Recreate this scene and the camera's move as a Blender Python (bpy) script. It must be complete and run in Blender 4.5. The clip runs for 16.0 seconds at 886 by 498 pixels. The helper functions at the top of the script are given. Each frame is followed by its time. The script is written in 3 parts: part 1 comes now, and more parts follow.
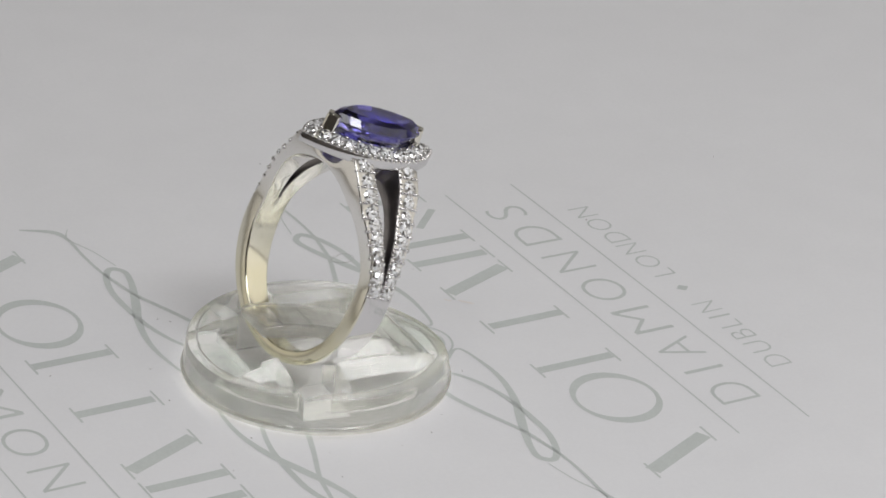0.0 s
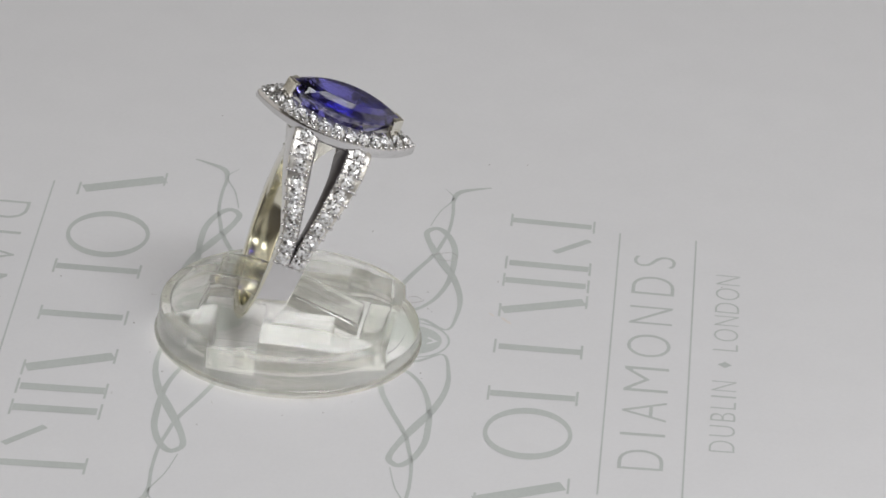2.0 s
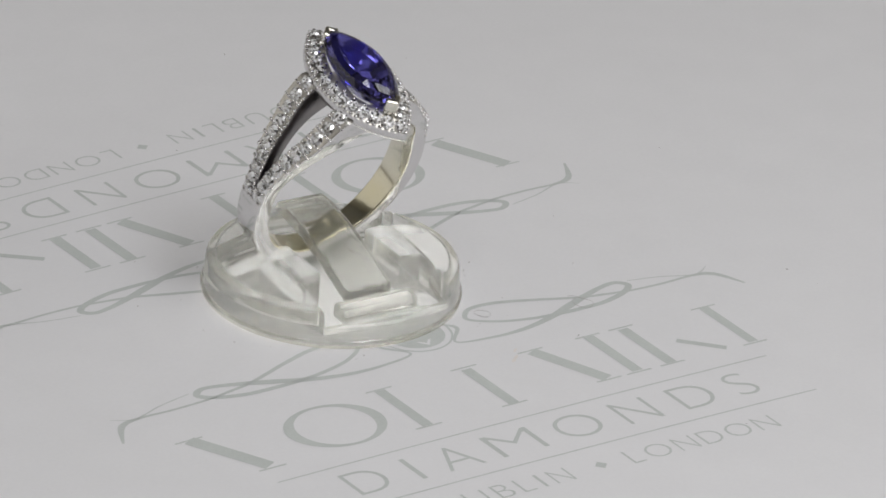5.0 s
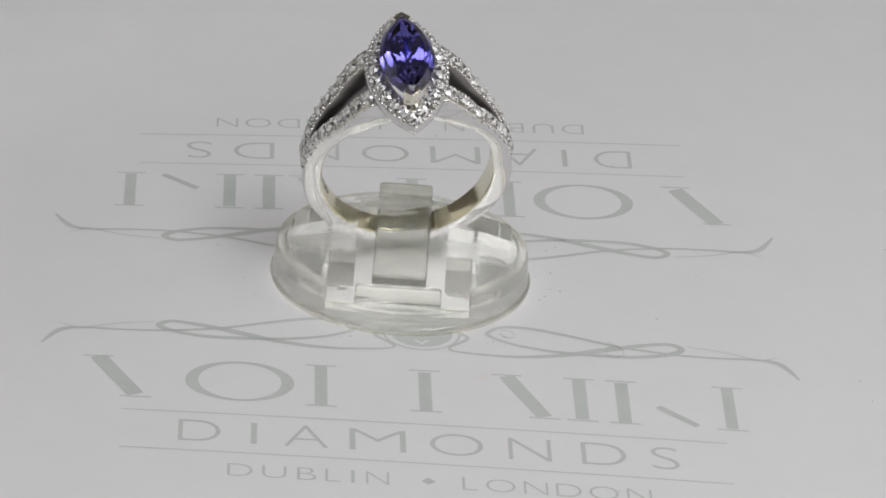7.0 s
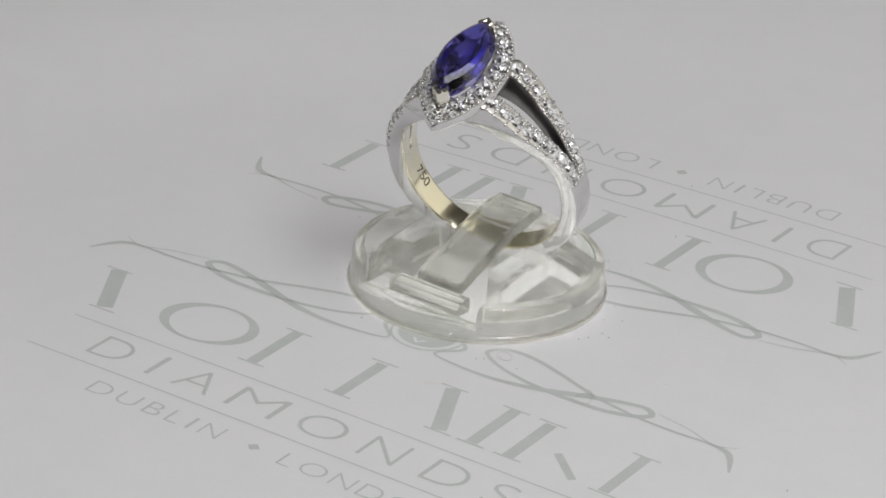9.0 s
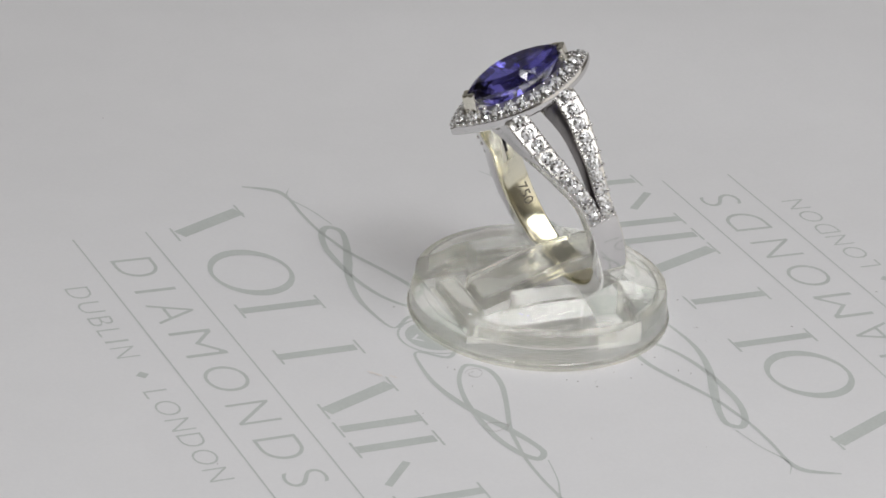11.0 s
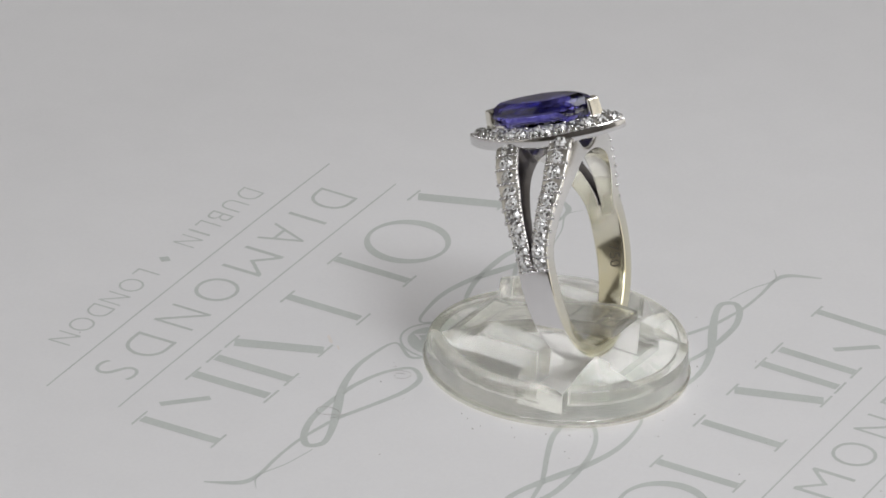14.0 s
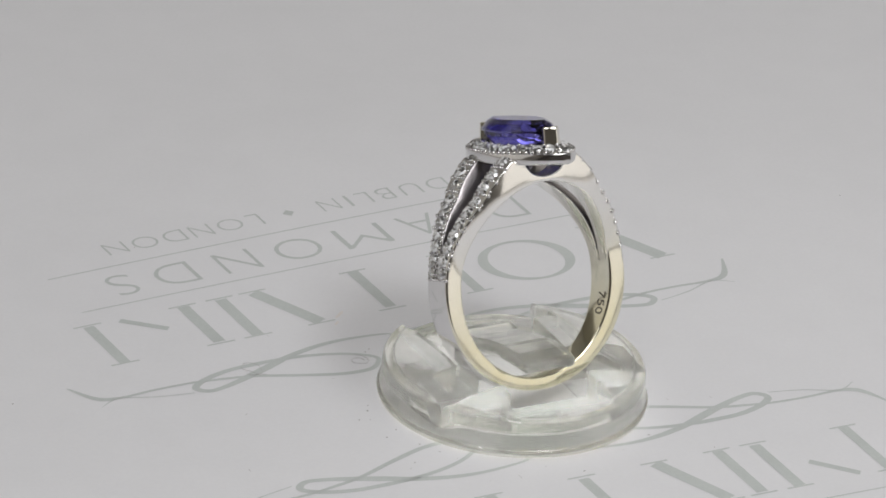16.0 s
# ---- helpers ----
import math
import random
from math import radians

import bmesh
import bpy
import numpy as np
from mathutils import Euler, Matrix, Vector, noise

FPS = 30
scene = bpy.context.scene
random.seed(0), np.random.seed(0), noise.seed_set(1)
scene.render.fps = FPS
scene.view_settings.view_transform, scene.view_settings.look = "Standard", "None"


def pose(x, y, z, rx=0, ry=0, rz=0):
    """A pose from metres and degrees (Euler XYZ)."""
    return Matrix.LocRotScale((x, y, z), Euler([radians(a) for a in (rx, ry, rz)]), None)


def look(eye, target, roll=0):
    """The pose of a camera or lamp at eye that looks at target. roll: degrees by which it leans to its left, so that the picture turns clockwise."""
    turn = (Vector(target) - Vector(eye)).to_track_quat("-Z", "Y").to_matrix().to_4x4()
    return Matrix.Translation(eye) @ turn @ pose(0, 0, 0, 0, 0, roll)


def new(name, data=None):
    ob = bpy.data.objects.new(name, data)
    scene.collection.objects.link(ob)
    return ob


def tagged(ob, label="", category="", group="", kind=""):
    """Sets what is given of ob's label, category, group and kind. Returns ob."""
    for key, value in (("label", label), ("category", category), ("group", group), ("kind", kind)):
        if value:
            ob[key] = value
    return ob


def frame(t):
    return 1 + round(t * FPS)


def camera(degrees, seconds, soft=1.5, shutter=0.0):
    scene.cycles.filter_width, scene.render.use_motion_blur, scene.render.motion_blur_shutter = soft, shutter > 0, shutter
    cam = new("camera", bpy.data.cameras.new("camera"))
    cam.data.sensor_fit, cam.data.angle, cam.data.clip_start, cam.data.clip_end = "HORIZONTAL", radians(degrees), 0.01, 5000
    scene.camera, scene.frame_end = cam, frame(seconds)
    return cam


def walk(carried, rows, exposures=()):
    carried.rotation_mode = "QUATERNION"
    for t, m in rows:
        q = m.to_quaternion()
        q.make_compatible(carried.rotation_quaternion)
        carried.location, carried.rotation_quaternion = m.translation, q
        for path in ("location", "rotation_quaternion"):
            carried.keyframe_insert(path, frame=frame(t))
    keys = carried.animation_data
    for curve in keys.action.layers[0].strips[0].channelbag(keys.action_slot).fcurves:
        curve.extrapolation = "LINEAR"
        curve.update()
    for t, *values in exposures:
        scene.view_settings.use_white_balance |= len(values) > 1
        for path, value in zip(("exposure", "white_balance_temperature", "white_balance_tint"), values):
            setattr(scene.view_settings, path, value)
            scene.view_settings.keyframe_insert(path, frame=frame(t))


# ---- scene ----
cam = camera(10.3385, 16.0, soft=1.7)
U = 0.0565                      # metres to one length of the printed rule


def turned(t):
    """The turntable's turn in degrees at t seconds: even, with a slight drift."""
    drift = [(0, -0.43), (1, -0.22), (2, 0.18), (3, 0.28), (4, -0.03), (6.5, 0.03), (8, 0.1), (9, 0.23), (10, 0.1), (12.5, 0.08), (14, -0.03), (16, -0.3)]
    extra = 0.0
    for (t0, d0), (t1, d1) in zip(drift, drift[1:]):
        if t0 <= t <= t1:
            extra = d0 + (d1 - d0) * (t - t0) / (t1 - t0)
    return 118.19 - 16.867 * t + extra


EYE = Vector((0.0196448, -7.4234335, 3.7989015)) * U
walk(cam, [(0.0, look(EYE, EYE + Vector((0.0, 0.8985433, -0.4388850)), 4.2265)),
           (16.0, look(EYE, EYE + Vector((0.0, 0.8985433, -0.4388850)), 4.2265))])

# ---- light ----
world = bpy.data.worlds.new("room_air")
world.use_nodes = True
world.node_tree.nodes["Background"].inputs[0].default_value = (0.9, 0.95, 1.0, 1)
world.node_tree.nodes["Background"].inputs[1].default_value = 0.05
scene.world = world
scene.view_settings.exposure = -0.1


def area_lamp(name, eye, target, size, power, colour, size_y=None):
    data = bpy.data.lights.new(name, "AREA")
    data.energy, data.color, data.size = power, colour, size
    if size_y == "round":
        data.shape = "DISK"
    elif size_y:
        data.shape, data.size_y = "RECTANGLE", size_y
    ob = new(name, data)
    ob.matrix_world = look(eye, target)
    return ob


area_lamp("desk_lamp_light", (0.125, -0.150, 0.255), (0, 0, 0), 0.08, 0.155, (0.98, 0.98, 1.0), "round")
area_lamp("desk_lamp_light", (-0.090, -0.165, 0.300), (0, 0, 0), 0.06, 0.05, (0.98, 0.98, 1.0), "round")
# unseen overhead panel, added as soft fill over the whole sheet
area_lamp("overhead_fill_light", (0.25, -0.28, 0.735), (0.25, -0.28, 0), 0.55, 3.42, (0.96, 0.96, 0.99), 0.55)
# unseen warm panels added left and right so the gold reflects bright cream
for side, power in ((-1, 0.33), (1, 0.58)):
    area_lamp("side_fill_light", (side * 0.47, -0.05, 0.21), (0, -0.05, 0.15), 0.62, power, (1.0, 0.965, 0.91), 0.40)

# ---- materials ----


def material(name, colour, rough=0.5, metal=0.0, spread=0.06, scale=900.0, bump=0.0, bump_scale=4000.0, ior=1.45,
             transmission=0.0, second=None):
    """A Principled surface with colour variation at two scales and fine relief."""
    m = bpy.data.materials.new(name)
    m.use_nodes = True
    n, l = m.node_tree.nodes, m.node_tree.links
    b = n["Principled BSDF"]
    b.inputs["Roughness"].default_value = rough
    b.inputs["Metallic"].default_value = metal
    b.inputs["IOR"].default_value = ior
    b.inputs["Transmission Weight"].default_value = transmission
    co = n.new("ShaderNodeTexCoord")
    big, small = n.new("ShaderNodeTexNoise"), n.new("ShaderNodeTexNoise")
    big.inputs["Scale"].default_value, small.inputs["Scale"].default_value = scale * 0.06, scale
    small.inputs["Detail"].default_value = 4
    l.new(co.outputs["Object"], big.inputs["Vector"])
    l.new(co.outputs["Object"], small.inputs["Vector"])
    add = n.new("ShaderNodeMath")
    l.new(big.outputs["Fac"], add.inputs[0])
    l.new(small.outputs["Fac"], add.inputs[1])
    half = n.new("ShaderNodeMath")
    half.operation = "MULTIPLY"
    half.inputs[1].default_value = 0.5
    l.new(add.outputs[0], half.inputs[0])
    ramp = n.new("ShaderNodeValToRGB")
    ramp.color_ramp.elements[0].position, ramp.color_ramp.elements[1].position = 0.35, 0.65
    lo = [c * (1 - spread) for c in colour]
    hi = list(second) if second else [min(1.0, c * (1 + spread)) for c in colour]
    ramp.color_ramp.elements[0].color, ramp.color_ramp.elements[1].color = (*lo, 1), (*hi, 1)
    l.new(half.outputs[0], ramp.inputs[0])
    l.new(ramp.outputs[0], b.inputs["Base Color"])
    if bump:
        bn, bp = n.new("ShaderNodeTexNoise"), n.new("ShaderNodeBump")
        bn.inputs["Scale"].default_value, bn.inputs["Detail"].default_value = bump_scale, 3
        bp.inputs["Strength"].default_value, bp.inputs["Distance"].default_value = bump, 0.0001
        l.new(co.outputs["Object"], bn.inputs["Vector"])
        l.new(bn.outputs["Fac"], bp.inputs["Height"])
        l.new(bp.outputs["Normal"], b.inputs["Normal"])
    return m


PAPER = material("white_paper", (0.795, 0.795, 0.806), 0.55, spread=0.015, scale=2500, bump=0.15, bump_scale=6000)
INK = material("grey_green_ink", (0.57, 0.60, 0.58), 0.6, spread=0.05, scale=3000, bump=0.1)
GOLD = material("white_gold", (0.71, 0.70, 0.70), 0.10, 1.0, spread=0.03, scale=600, bump=0.03, bump_scale=900)
WARM_GOLD = material("worn_white_gold", (0.83, 0.795, 0.68), 0.10, 1.0, spread=0.04, scale=500, bump=0.03, bump_scale=900, second=(0.84, 0.82, 0.76))
# opaque mirror and white facets that put the diamonds' sparkle into their colour
GLINT_MIRROR = material("glint_mirror_facet", (0.70, 0.70, 0.71), 0.02, 1.0, spread=0.02)
GLINT_WHITE = material("glint_white_facet", (0.97, 0.97, 0.97), 0.08, spread=0.0, ior=2.2)
DIAMOND = material("diamond", (0.97, 0.97, 0.98), 0.0, spread=0.0, ior=2.42, transmission=0.93)
PAVE_BED = material("bright_cut_gold", (0.77, 0.75, 0.70), 0.34, 1.0, spread=0.2, scale=3000, bump=0.6, bump_scale=2600)
# dark gold with the shade of the shoulders' split put into its colour
SPLIT_SHADE = material("shaded_split_gold", (0.27, 0.255, 0.255), 0.30, 1.0, spread=0.25, scale=500, bump=0.1, bump_scale=1200)


def tinted_gold():
    """White gold, yellow-tinted towards the hoop's foot, its upper colour brightened for reflections."""
    m = material("yellow_tinted_gold", (0.83, 0.785, 0.57), 0.13, 1.0, spread=0.04, scale=500, bump=0.03, bump_scale=900, second=(0.82, 0.79, 0.64))
    n, l = m.node_tree.nodes, m.node_tree.links
    b = n["Principled BSDF"]
    ramp = b.inputs["Base Color"].links[0].from_node
    co, sep, span, mix = (n.new("ShaderNode" + k) for k in ("TexCoord", "SeparateXYZ", "MapRange", "MixRGB"))
    l.new(co.outputs["Object"], sep.inputs[0])
    l.new(sep.outputs[2], span.inputs[0])
    span.inputs[1].default_value, span.inputs[2].default_value = 0.14 * U, 0.33 * U
    l.new(span.outputs[0], mix.inputs[0])
    l.new(ramp.outputs[0], mix.inputs[1])
    # paler than the plain gold: bright reflections are put into this colour
    mix.inputs[2].default_value = (0.87, 0.855, 0.83, 1)
    l.new(mix.outputs[0], b.inputs["Base Color"])
    return m


YELLOWED_GOLD = tinted_gold()
BLUE_GEM = material("tanzanite_blue", (0.145, 0.132, 0.55), 0.0, spread=0.1, scale=300, ior=1.70, transmission=1.0)


def clear_plastic(name, colour, rough, clear, bump, bump_scale):
    """Hazy clear plastic: refracting, with a share of light that goes straight through."""
    m = material(name, colour, rough, spread=0.03, scale=500, ior=1.47, transmission=0.97, bump=bump, bump_scale=bump_scale)
    n, l = m.node_tree.nodes, m.node_tree.links
    straight, mix = n.new("ShaderNodeBsdfTransparent"), n.new("ShaderNodeMixShader")
    straight.inputs[0].default_value = (*colour, 1)
    mix.inputs[0].default_value = clear
    l.new(n["Principled BSDF"].outputs[0], mix.inputs[1])
    l.new(straight.outputs[0], mix.inputs[2])
    l.new(mix.outputs[0], n["Material Output"].inputs[0])
    return m


ACRYLIC = clear_plastic("clear_acrylic", (0.945, 0.945, 0.912), 0.05, 0.20, 0.6, 420)
SCUFFED = clear_plastic("scuffed_acrylic", (0.95, 0.945, 0.91), 0.16, 0.65, 0.04, 900)
ENGRAVED = material("engraved_metal", (0.22, 0.20, 0.16), 0.5, 1.0, spread=0.1)
THREAD = material("grey_thread", (0.55, 0.54, 0.53), 0.8)
SMEAR = material("peach_smear", (0.80, 0.765, 0.735), 0.7, spread=0.04, scale=4000)
SPECK = material("dark_dust", (0.16, 0.13, 0.10), 0.8)
WOOD = material("pale_table_laminate", (0.62, 0.60, 0.56), 0.45, spread=0.05, scale=60)
WALL = material("brown_grey_wall_paint", (0.40, 0.375, 0.33), 0.8, spread=0.03, scale=20, bump=0.1, bump_scale=200)
# for the unseen north wall, made pale so the gem's table reflects brightly
PALE_WALL = material("pale_reflecting_wall", (0.66, 0.65, 0.63), 0.8, spread=0.03, scale=20, bump=0.1, bump_scale=200)
# for the unseen south wall, kept dark to put dark reflections in the metal
DARK_WALL = material("dark_reflecting_wall", (0.17, 0.155, 0.14), 0.8, spread=0.1, scale=20, bump=0.1, bump_scale=200)
CEIL = material("grey_ceiling_paint", (0.32, 0.32, 0.31), 0.85, spread=0.02, scale=20)
FLOOR = material("grey_carpet", (0.30, 0.29, 0.28), 0.95, spread=0.2, scale=200, bump=0.4, bump_scale=400)


# ---- mesh helpers ----


def link_mesh(name, verts, faces, mat, parent=None, label="", smooth=0):
    me = bpy.data.meshes.new(name)
    me.from_pydata([tuple(v) for v in verts], [], faces)
    me.validate()
    bm = bmesh.new()
    bm.from_mesh(me)
    bmesh.ops.recalc_face_normals(bm, faces=bm.faces)
    bm.to_mesh(me)
    bm.free()
    me.materials.append(mat)
    if smooth:
        me.polygons.foreach_set("use_smooth", [True] * len(me.polygons))
        me.set_sharp_from_angle(angle=radians(smooth))
    ob = new(name, me)
    ob.parent = parent
    if label:
        ob["label"] = label
    return ob


def part(name, bm, mat, parent, label="", smooth=0):
    bmesh.ops.recalc_face_normals(bm, faces=bm.faces)
    me = bpy.data.meshes.new(name)
    bm.to_mesh(me)
    bm.free()
    me.materials.append(mat)
    if smooth:
        me.polygons.foreach_set("use_smooth", [True] * len(me.polygons))
        me.set_sharp_from_angle(angle=radians(smooth))
    ob = new(name, me)
    ob.parent = parent
    if label:
        ob["label"] = label
    return ob


def box_bm(x0, x1, y0, y1, z0, z1, bevel=0.0, bm=None):
    fresh = bm is None
    bm = bm or bmesh.new()
    made = bmesh.ops.create_cube(bm, size=1.0)["verts"]
    for v in made:
        v.co = ((x0 + x1) / 2 + v.co.x * (x1 - x0), (y0 + y1) / 2 + v.co.y * (y1 - y0), (z0 + z1) / 2 + v.co.z * (z1 - z0))
    if bevel and fresh:
        bmesh.ops.bevel(bm, geom=list(bm.edges), offset=bevel, segments=3, profile=0.5, affect="EDGES")
    return bm


def prism_bm(outline, z0, z1, top=None, bevel=0.0):
    """A prism over a plan outline; top gives another outline for its upper end."""
    bm = bmesh.new()
    lo = [bm.verts.new((x, y, z0)) for x, y in outline]
    hi = [bm.verts.new((x, y, z1)) for x, y in (top or outline)]
    n = len(lo)
    bm.faces.new(lo)
    bm.faces.new(hi)
    for i in range(n):
        bm.faces.new((lo[i], lo[(i + 1) % n], hi[(i + 1) % n], hi[i]))
    bmesh.ops.recalc_face_normals(bm, faces=bm.faces)
    if bevel:
        bmesh.ops.bevel(bm, geom=list(bm.edges), offset=bevel, segments=2, profile=0.5, affect="EDGES")
    return bm


# ---- an unseen room added round the table, toned for reflections ----
TABLE_TOP = -0.0026


def slab(name, x0, x1, y0, y1, z0, z1, mat):
    return tagged(part(name, box_bm(x0, x1, y0, y1, z0, z1), mat, None), kind="structure")


slab("floor", -0.7, 0.7, -0.9, 0.7, -0.85, -0.75, FLOOR)
slab("ceiling", -0.7, 0.7, -0.9, 0.7, 0.75, 0.80, CEIL)
slab("wall_north", -0.6, 0.6, 0.6, 0.65, -0.75, 0.75, PALE_WALL)
slab("wall_south", -0.6, 0.6, -0.85, -0.8, -0.75, 0.75, DARK_WALL)
slab("wall_east", 0.6, 0.65, -0.85, 0.65, -0.75, 0.75, WALL)
slab("wall_west", -0.65, -0.6, -0.85, 0.65, -0.75, 0.75, WALL)

table = tagged(new("table"), "pale laminate table under a printed paper sheet", "table")
table.location = (0, 0, -0.75)
part("tabletop", box_bm(-0.59, 0.59, -0.5, 0.59, 0.72, 0.75 + TABLE_TOP, 0.002), WOOD, table)
for lx in (-0.54, 0.54):
    for ly in (-0.45, 0.54):
        part("leg", box_bm(lx - 0.02, lx + 0.02, ly - 0.02, ly + 0.02, 0.0, 0.7195, 0.002), WOOD, table)


# ---- the printed sheet ----


def sheet_z(x, y):
    """Height of the gently warped paper, in rule lengths."""
    r = math.hypot(x, y - 0.2)
    fade = 1.0 if r < 0.8 else max(0.0, 1 - (r - 0.8) / 0.6)
    return fade * fade * (3 - 2 * fade) * (-0.0006 * x - 0.0137 * y - 0.0131 * x * x + 0.036 * x * y - 0.0022 * y * y)


def build_sheet():
    n, half, thick = 90, 3.6, 0.004
    verts, faces = [], []
    for k in (0, 1):
        for j in range(n + 1):
            for i in range(n + 1):
                x, y = (2 * i / n - 1) * half, (2 * j / n - 1) * half
                verts.append((x * U, y * U, (sheet_z(x, y) - k * thick) * U))
    at = lambda i, j, k: k * (n + 1) ** 2 + j * (n + 1) + i
    for j in range(n):
        for i in range(n):
            faces.append((at(i, j, 0), at(i + 1, j, 0), at(i + 1, j + 1, 0), at(i, j + 1, 0)))
            faces.append((at(i, j, 1), at(i, j + 1, 1), at(i + 1, j + 1, 1), at(i + 1, j, 1)))
    for i in range(n):
        for a, b in (((i, 0), (i + 1, 0)), ((i, n), (i + 1, n)), ((0, i), (0, i + 1)), ((n, i), (n, i + 1))):
            faces.append((at(*a, 0), at(*b, 0), at(*b, 1), at(*a, 1)))
    return link_mesh("paper_sheet", verts, faces, PAPER, smooth=60)


sheet = tagged(build_sheet(), "large white paper sheet printed with two grey-green emblems", "paper")

RULE_MID, RULE_TURN = Vector((0.01155, -0.3153)), math.atan2(0.055, 0.9985)
TURN_ABOUT = Vector((-0.0165, 0.1945))


def on_sheet(u, v, second):
    """A place of an emblem's own plan, laid on the sheet; the second emblem is turned half round."""
    c, s = math.cos(RULE_TURN), math.sin(RULE_TURN)
    x, y = RULE_MID.x + c * u - s * v, RULE_MID.y + s * u + c * v
    if second:
        x, y = 2 * TURN_ABOUT.x - x, 2 * TURN_ABOUT.y - y
    return x, y


def print_mesh(name, polys, second, mat=INK, label=""):
    """Ink: closed outlines of emblem coordinates, welded into one thin film on the warped sheet."""
    bm = bmesh.new()
    for poly in polys:
        row = []
        for u, v in poly:
            x, y = on_sheet(u, v, second)
            row.append(bm.verts.new((x * U, y * U, (sheet_z(x, y) + 0.0004) * U)))
        bm.faces.new(row)
    bmesh.ops.remove_doubles(bm, verts=bm.verts, dist=1e-7)
    ob = part(name, bm, mat, sheet, label)
    for f in ob.data.polygons:
        if f.normal.z < 0:
            f.flip()
    return ob


def bar(u0, v0, u1, v1, width, cuts=6):
    """The outline of a straight bar, as short quads."""
    d = Vector((u1 - u0, v1 - v0))
    nrm = Vector((-d.y, d.x)).normalized() * width / 2
    out = []
    for i in range(cuts):
        p, q = Vector((u0, v0)) + d * (i / cuts), Vector((u0, v0)) + d * ((i + 1) / cuts)
        out.append([tuple(p - nrm), tuple(q - nrm), tuple(q + nrm), tuple(p + nrm)])
    return out


def smooth_line(points, steps=10):
    """Catmull-Rom through (u, v, width) points."""
    pts = [points[0], *points, points[-1]]
    out = []
    for i in range(1, len(pts) - 2):
        p0, p1, p2, p3 = (np.array(pts[i + k]) for k in (-1, 0, 1, 2))
        for s in range(steps):
            t = s / steps
            out.append(0.5 * (2 * p1 + (p2 - p0) * t + (2 * p0 - 5 * p1 + 4 * p2 - p3) * t * t + (3 * p1 - p0 - 3 * p2 + p3) * t ** 3))
    out.append(np.array(points[-1]))
    return out


def ribbon(points, flip=1.0):
    line = smooth_line(points)
    sides = []
    for i, p in enumerate(line):
        d = line[min(i + 1, len(line) - 1)][:2] - line[max(i - 1, 0)][:2]
        nrm = np.array((-d[1], d[0])) / max(1e-9, np.hypot(*d)) * max(0.0008, p[2]) / 2
        sides.append(((flip * (p[0] + nrm[0]), p[1] + nrm[1]), (flip * (p[0] - nrm[0]), p[1] - nrm[1])))
    return [[sides[i][0], sides[i + 1][0], sides[i + 1][1], sides[i][1]] for i in range(len(sides) - 1)]


SWASH = [(0.055, 0.352, .006), (0.079, 0.325, .008), (0.047, 0.281, .005), (0.109, 0.267, .007), (0.176, 0.267, .010),
         (0.245, 0.282, .013), (0.302, 0.304, .016), (0.348, 0.322, .014), (0.395, 0.3376, .011), (0.429, 0.3418, .011),
         (0.446, 0.324, .013), (0.421, 0.304, .012), (0.369, 0.289, .011), (0.312, 0.2865, .011), (0.267, 0.288, .010),
         (0.217, 0.294, .009), (0.161, 0.310, .008), (0.1225, 0.333, .008), (0.1146, 0.351, .009), (0.141, 0.3745, .010),
         (0.192, 0.3735, .010), (0.259, 0.3525, .009), (0.337, 0.3235, .008), (0.393, 0.3117, .007), (0.444, 0.304, .006),
         (0.5115, 0.302, .006), (0.574, 0.304, .007), (0.613, 0.292, .012), (0.642, 0.240, .004)]
HAIR = [(0.455, 0.338, .002), (0.519, 0.325, .0025), (0.579, 0.305, .003), (0.617, 0.322, .001)]


def glyph(char, centre, width, height, second, name="letter"):
    """One capital of the built-in font, fitted to its box on the emblem."""
    curve = bpy.data.curves.new("glyph", "FONT")
    curve.body = char
    curve.resolution_u = 6
    curve.offset = -0.018
    tmp = bpy.data.objects.new("glyph", curve)
    scene.collection.objects.link(tmp)
    me = bpy.data.meshes.new_from_object(tmp.evaluated_get(bpy.context.evaluated_depsgraph_get()))
    bpy.data.objects.remove(tmp)
    co = [v.co.copy() for v in me.vertices]
    x0, x1 = min(c.x for c in co), max(c.x for c in co)
    y0, y1 = min(c.y for c in co), max(c.y for c in co)
    polys = [[(centre[0] + ((co[i].x - x0) / (x1 - x0) - 0.5) * width, centre[1] + ((co[i].y - y0) / (y1 - y0) - 0.5) * height)
              for i in f.vertices] for f in me.polygons]
    bpy.data.meshes.remove(me)
    return print_mesh(name, polys, second)


def oval(u, v, ru, rv, side, crown):
    out = []
    for i in range(48):
        a, b = 2 * math.pi * i / 48, 2 * math.pi * (i + 1) / 48
        ring = [(u + ru * math.cos(k), v + rv * math.sin(k)) for k in (a, b)]
        hole = [(u + (ru - side) * math.cos(k), v + (rv - crown) * math.sin(k)) for k in (b, a)]
        out.append(ring + hole)
    return out


